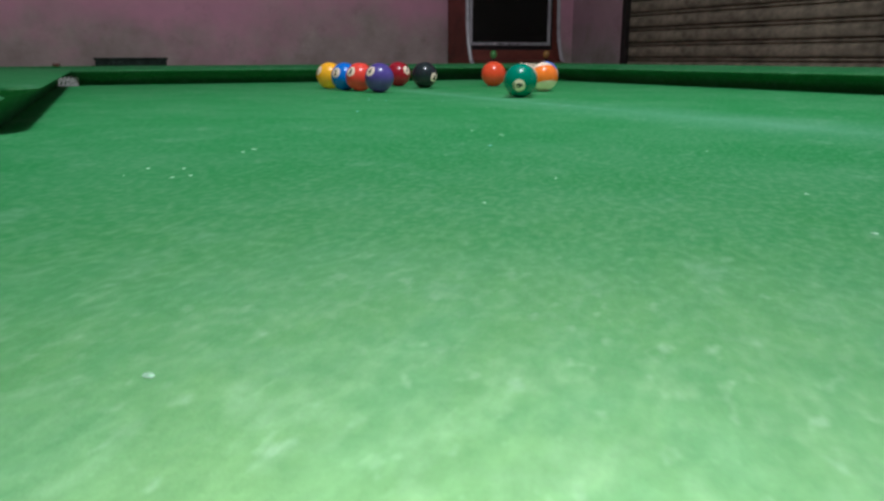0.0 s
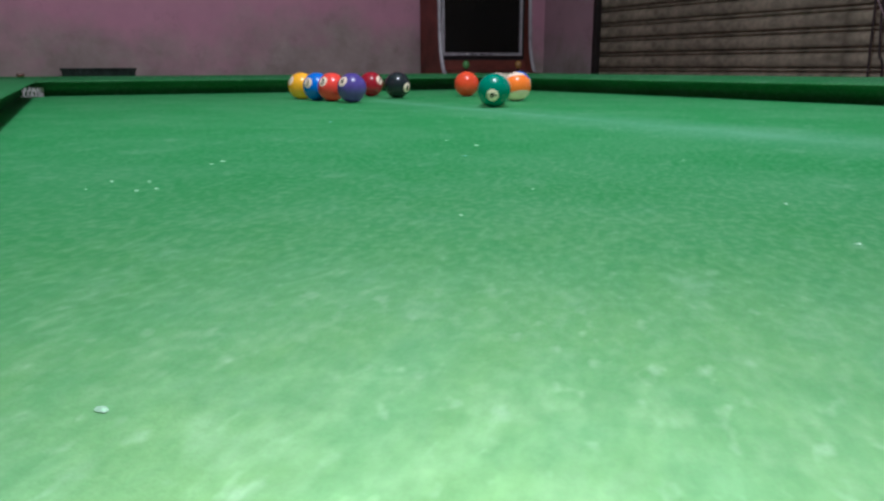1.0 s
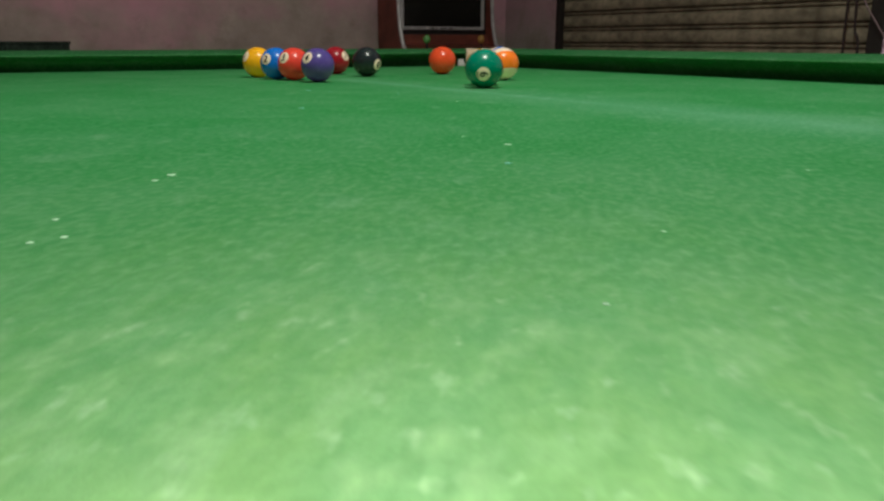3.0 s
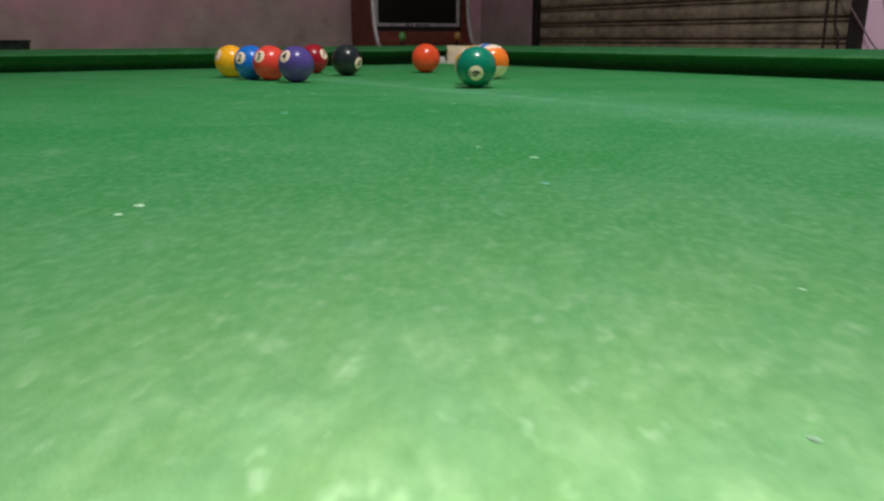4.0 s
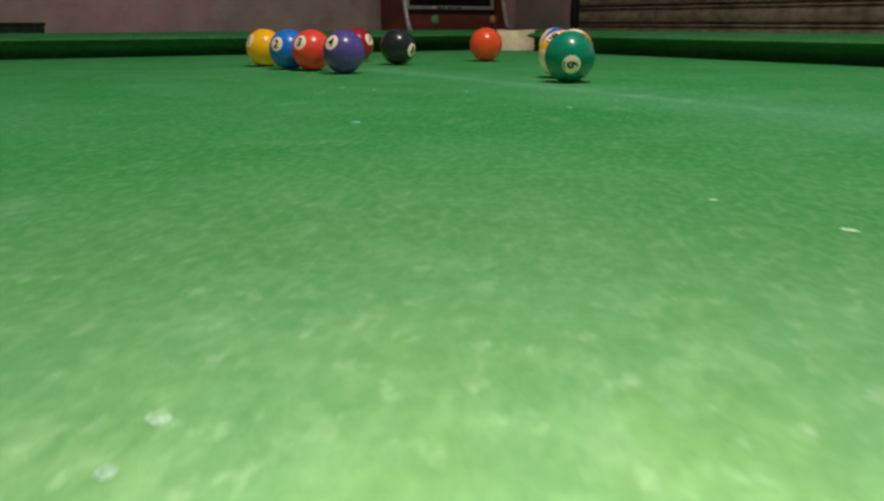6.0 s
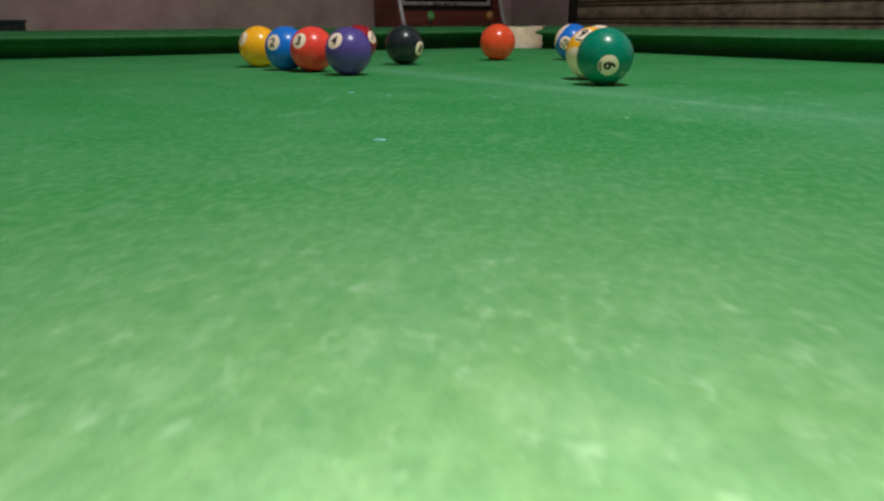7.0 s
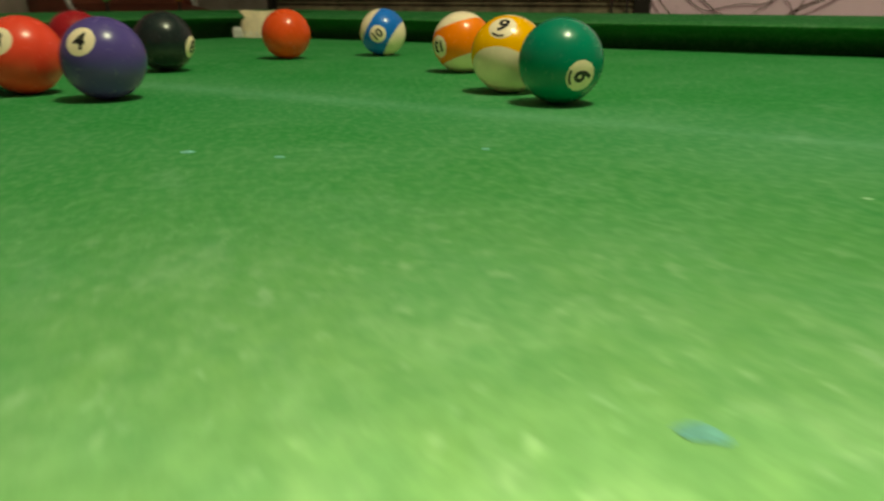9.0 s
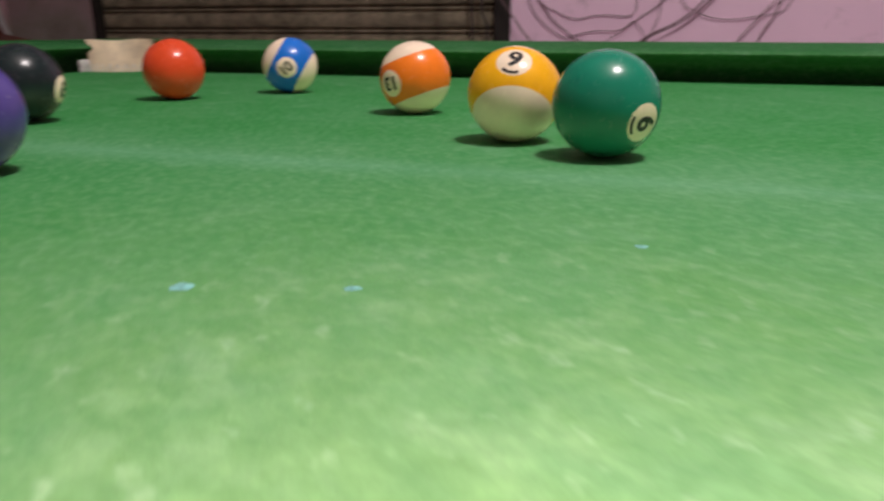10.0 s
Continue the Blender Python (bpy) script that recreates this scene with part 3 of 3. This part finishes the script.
def balls():
    ink = {
        "yellow": (0.98, 0.47, 0.010), "blue": (0.008, 0.165, 0.66), "red": (0.84, 0.065, 0.042), "purple": (0.088, 0.062, 0.28),
        "orange": (1.0, 0.22, 0.018), "vermilion": (0.80, 0.080, 0.022), "green": (0.0005, 0.225, 0.140), "maroon": (0.34, 0.010, 0.022), "black": (0.013, 0.022, 0.025)}
    mats = {k: ball_material("ball_" + k, v) for k, v in ink.items()}
    tilt = (0.35, 0.12, 0.93)
    ball(0.5600, 1.6030, mats["yellow"], "1", "solid yellow pool ball with a white spot", (-0.904, -0.09, 0.418), tilt)
    ball(0.5630, 1.5150, mats["blue"], "2", "solid blue pool ball numbered two", (-0.86, -0.42, 0.31), tilt)
    ball(0.5756, 1.4620, mats["red"], "3", "solid red pool ball numbered three", (-0.83, -0.37, 0.42), tilt)
    ball(0.5853, 1.3816, mats["purple"], "4", "solid purple pool ball numbered four", (-0.82, -0.32, 0.476), (0.38, 0.09, 0.92))
    ball(0.7474, 1.6485, mats["maroon"], "7", "solid maroon pool ball behind the others", (0.43, -0.83, 0.34), (0.44, 0.04, 0.89))
    ball(0.7533, 1.5204, mats["black"], "8", "solid black eight ball", (0.41, -0.893, -0.17), (0.38, 0.09, 0.92))
    ball(0.9382, 1.5279, mats["vermilion"], "5", "plain orange-red pool ball near the corner pocket", (0.60, 0.74, -0.30), (0, 0, 1), None, 1)
    ball(0.7279, 1.0960, mats["green"], "6", "solid dark green pool ball numbered six", (-0.60, -0.755, -0.265), (0.85, -0.51, 0.16))
    ball(0.7697, 1.1549, mats["yellow"], "9", "white pool ball with a wide yellow stripe", (-0.66, -0.11, 0.74), (0.37, -0.18, 0.95), (-0.74, -0.1, -0.67))
    ball(1.0379, 1.4574, mats["blue"], "10", "white pool ball with a wide blue stripe", (-0.93, -0.36, -0.03), (-0.24, 0.60, 0.77), (-0.18, 0.84, 0.5))
    ball(0.8957, 1.2651, mats["orange"], "13", "white pool ball with a wide orange stripe", (-0.905, 0.41, -0.12), (-0.31, -0.04, -0.95), (0.2, 0.28, 0.94))


# ---- the arcade cabinet by the back wall ----
def arcade():
    x0, x1, yb = 1.83, 2.385, 3.43
    # the outline below is drawn small and grown to the cabinet's true size
    pivot = Vector((0.03, 0.13, 0.069))
    grow = Matrix.Translation(pivot) @ Matrix.Scale(1.152, 4) @ Matrix.Translation(-pivot)
    base = pivot.z + (FLOOR_Z - pivot.z) / 1.152
    root = tagged(empty("arcade_cabinet", (2.42, 3.70, FLOOR_Z)), "red-brown arcade cabinet with dark screen and two joysticks", "arcade cabinet")
    back = Matrix.Translation(root.location).inverted()

    def add(name, bm, mat, label="", smooth=False, under=None):
        bm.transform(back @ grow)
        return part(name, bm, mat, under or root, label, smooth)

    # outline of a side panel in depth and height
    curve = glide([(0, 3.262, 0.62), (0, 3.255, 0.28), (0, 3.247, 0.16), (0, 3.237, 0.11), (0, 3.222, 0.065), (0, 3.205, 0.036), (0, 3.15, 0.010), (0, 2.97, -0.005)], 6)
    front = [(3.24, 0.95), (3.24, 0.80)] + [(p.y, p.z) for p in curve] + [(2.95, -0.02), (2.95, -0.08), (3.02, -0.12), (3.02, base)]
    outline = [(yb, base), (yb, 0.95)] + front
    for x in (x0, x1 - 0.018):
        bm = bmesh.new()
        a = [bm.verts.new((x, y, z)) for y, z in outline]
        b = [bm.verts.new((x + 0.018, y, z)) for y, z in outline]
        bm.faces.new(a)
        bm.faces.new(b[::-1])
        for i in range(len(a)):
            j = (i + 1) % len(a)
            bm.faces.new((a[i], a[j], b[j], b[i]))
        add("side_panel", bm, CABINET, "red-brown board side")
        bm = tube([(x + 0.009, y - 0.002, z) for y, z in front], 0.010, 8)
        add("edge_trim", bm, GREY_TRIM, "scuffed grey plastic edging", True)
    add("back_panel", box(x0 + 0.019, yb - 0.02, base + 0.02, x1 - 0.019, yb, 0.94), CABINET)
    add("top_panel", box(x0 + 0.019, 3.24, 0.92, x1 - 0.019, yb - 0.021, 0.94), CABINET)
    add("bezel", box(x0 + 0.019, 3.290, 0.098, x1 - 0.019, 3.300, 0.62), BLACK, "black screen surround")
    add("screen", box(1.882, 3.279, 0.135, 2.329, 3.289, 0.411, 0.004), GLASS, "dark switched-off screen")
    for x0_, z0_, x1_, z1_ in ((1.866, 0.118, 2.345, 0.134), (1.866, 0.412, 2.345, 0.428), (1.866, 0.134, 1.881, 0.412), (2.330, 0.134, 2.345, 0.412)):
        add("screen_frame", box(x0_, 3.273, z0_, x1_, 3.291, z1_, 0.003), GREY_TRIM, "grey metal screen frame")
    add("power_light", box(2.000, 3.268, 0.1215, 2.012, 3.2725, 0.1315, 0.001), STRING, "small white power light")
    for k, w in enumerate((0.016, 0.010, 0.020, 0.012, 0.022)):
        x = 2.030 + 0.026 * k
        add("marking", box(x, 3.270, 0.1225, x + w, 3.2728, 0.1285), BLACK, "worn dark marking")
    # sloping control panel with two sticks
    bm = bmesh.new()
    quad = [(2.96, 0.000), (3.267, 0.052), (3.267, 0.034), (2.96, -0.020)]
    a = [bm.verts.new((x0 + 0.019, y, z)) for y, z in quad]
    b = [bm.verts.new((x1 - 0.019, y, z)) for y, z in quad]
    bm.faces.new(a)
    bm.faces.new(b[::-1])
    for i in range(4):
        bm.faces.new((a[i], a[(i + 1) % 4], b[(i + 1) % 4], b[i]))
    add("control_panel", bm, CABINET, "red-brown control panel")
    add("sill_panel", box(x0 + 0.019, 3.268, 0.03, x1 - 0.019, 3.286, 0.097, 0.003), CABINET)
    add("front_panel", box(x0 + 0.019, 3.03, base + 0.03, x1 - 0.019, 3.048, -0.02), CABINET)
    for x, tone in ((1.868, (0.12, 0.40, 0.10)), (2.166, (0.40, 0.23, 0.06))):
        y, z = 3.055, 0.015
        stick = add("joystick", tube([(x, y, z - 0.004), (x, y, z + 0.048)], 0.005, 8), DARK_STEEL, "joystick shaft", True)
        bm = bmesh.new()
        bmesh.ops.create_uvsphere(bm, u_segments=16, v_segments=10, radius=0.0165, matrix=Matrix.Translation((x, y, 0.075)) @ Matrix.Diagonal((1, 1, 1.2, 1)))
        add("ball_top", bm, plain("stick_knob", tone, 0.25, scale=80), "worn round joystick knob", True, stick)


# ---- small things ----
def board():
    """A dark board that stands on the floor by the back wall and just tops the table's rail."""
    root = tagged(empty("board", (0.378, 3.90, FLOOR_Z)), "narrow dark green board standing by the back wall", "board")
    top = 0.066 - FLOOR_Z
    part("panel", box(-0.158, -0.012, 0.0, 0.158, 0.012, top - 0.012, 0.003), BOARD, root, "dark green painted panel")
    part("capping", box(-0.163, -0.018, top - 0.0119, 0.163, 0.018, top, 0.003), BOARD, root, "rough dark capping strip")


def chalk():
    """Flecks of chalk and lint on the cloth."""
    flecks = [
        (0.013, 0.169, 3, 0), (0.363, 0.576, 5, 0), (0.073, 0.500, 3, 0), (0.546, 0.903, 3, 0), (0.053, 0.512, 3, 0), (0.036, 0.486, 2, 0), (0.061, 0.466, 3, 0), (0.072, 0.468, 3, 0),
        (0.344, 0.248, 2, 0), (0.291, 0.177, 3, 0), (0.363, 0.630, 3, 0), (0.185, 0.308, 2, 0), (0.261, 0.353, 2, 0), (0.138, 0.580, 5, 0), (0.127, 0.567, 4, 0), (0.312, 0.512, 3, 1),
        (0.358, 0.921, 5, 1), (0.481, 1.183, 5, 1), (0.494, 1.138, 3, 1), (0.559, 1.065, 3, 1), (0.435, 0.401, 2, 0)]
    rnd = random.Random(4)
    for x, y, mm, blue in flecks:
        bm = bmesh.new()
        n = 9
        r = mm * 0.001 * (0.80 if blue else 0.60)
        top = [bm.verts.new((r * 0.75 * rnd.uniform(0.7, 1.3) * math.cos(math.tau * k / n), r * rnd.uniform(0.7, 1.3) * math.sin(math.tau * k / n), 0.0)) for k in range(n)]
        hub = bm.verts.new((0, 0, 0.0004))
        for k in range(n):
            bm.faces.new((hub, top[k], top[(k + 1) % n]))
        bm.faces.new(top[::-1])
        ob = part("chalk_fleck", bm, CHALK_BLUE if blue else CHALK_WHITE)
        ob.location = (x, y, 0.0002)
        tagged(ob, "small blue chalk crumb on the cloth" if blue else "small white chalk crumb on the cloth", "chalk", "chalk crumbs")


def cables():
    """Loose wires draped over the side wall by the shutter."""
    runs = [
        (0.05, 0.0036, [(0.84, 0.46), (0.94, 0.245), (1.041, 0.130), (1.079, 0.096), (1.122, 0.068), (1.175, 0.044), (1.216, 0.018), (1.31, -0.05), (1.50, -0.33)]),
        (0.04, 0.0030, [(0.80, 0.48), (0.92, 0.25), (1.026, 0.130), (1.069, 0.093), (1.114, 0.065), (1.163, 0.043), (1.205, 0.018), (1.28, -0.05), (1.44, -0.35)]),
        (0.010, 0.0021, [(1.66, 0.45), (1.60, 0.20), (1.556, 0.136), (1.520, 0.119), (1.475, 0.097), (1.431, 0.089), (1.380, 0.100), (1.322, 0.101), (1.272, 0.097), (1.244, 0.113), (1.238, 0.16), (1.22, 0.35)]),
        (0.012, 0.0021, [(1.67, 0.42), (1.62, 0.20), (1.600, 0.136), (1.575, 0.094), (1.524, 0.051), (1.478, 0.028), (1.427, 0.039), (1.368, 0.050), (1.300, 0.050), (1.261, 0.068), (1.215, 0.101), (1.170, 0.132), (1.08, 0.24), (1.0, 0.5)]),
        (0.014, 0.0026, [(1.64, 0.40), (1.59, 0.19), (1.555, 0.131), (1.527, 0.093), (1.489, 0.060), (1.452, 0.030), (1.39, -0.04), (1.35, -0.4)]),
        (0.016, 0.0018, [(1.43, -0.08), (1.331, 0.017), (1.283, 0.048), (1.249, 0.080), (1.228, 0.064), (1.209, 0.036), (1.19, -0.05)]),
        (0.018, 0.0018, [(1.14, 0.36), (1.162, 0.132), (1.166, 0.092), (1.185, 0.044), (1.199, 0.018), (1.25, -0.10)]),
        (0.012, 0.0019, [(1.16, 0.30), (1.10, 0.15), (1.050, 0.112), (1.002, 0.093), (0.934, 0.086), (0.876, 0.093), (0.833, 0.100), (0.791, 0.108), (0.765, 0.140), (0.70, 0.34)]),
        (0.03, 0.0028, [(0.68, 0.38), (0.76, 0.20), (0.824, 0.129), (0.861, 0.084), (0.892, 0.045), (0.911, 0.020), (0.96, -0.06), (1.02, -0.3)]),
        (0.02, 0.0032, [(0.74, 0.40), (0.782, 0.18), (0.798, 0.129), (0.811, 0.091), (0.834, 0.053), (0.848, 0.021), (0.88, -0.06), (0.90, -0.3)]),
        (0.06, 0.0038, [(1.86, 0.45), (1.74, 0.22), (1.683, 0.136), (1.655, 0.098), (1.621, 0.051), (1.592, 0.017), (1.52, -0.08), (1.48, -0.4)])]
    for off, r, run in runs:
        ob = part("cable", tube(glide([(X1 - off, y, z) for y, z in run], 7), 0.8 * r, 6), CABLE, None, "", True)
        tagged(ob, "thin dark electric cable draped on the pink wall", "cable", "cables on the wall")
    for run in ([(1.83, 1.5), (1.815, 0.5), (1.811, 0.137), (1.808, 0.015), (1.815, -0.3), (1.80, FLOOR_Z + 0.006)], [(1.80, 1.5), (1.79, 0.5), (1.774, 0.137), (1.758, 0.085), (1.751, 0.016), (1.77, -0.3), (1.75, FLOOR_Z + 0.006)]):
        ob = part("cable", tube(glide([(X1 - 0.035, y, z) for y, z in run], 7), 0.005, 6), CABLE_BLACK, None, "", True)
        tagged(ob, "dark cable hanging before the roller shutter", "cable", "cables on the wall")


room()
shutter()
pool_table()
balls()
arcade()
board()
chalk()
cables()
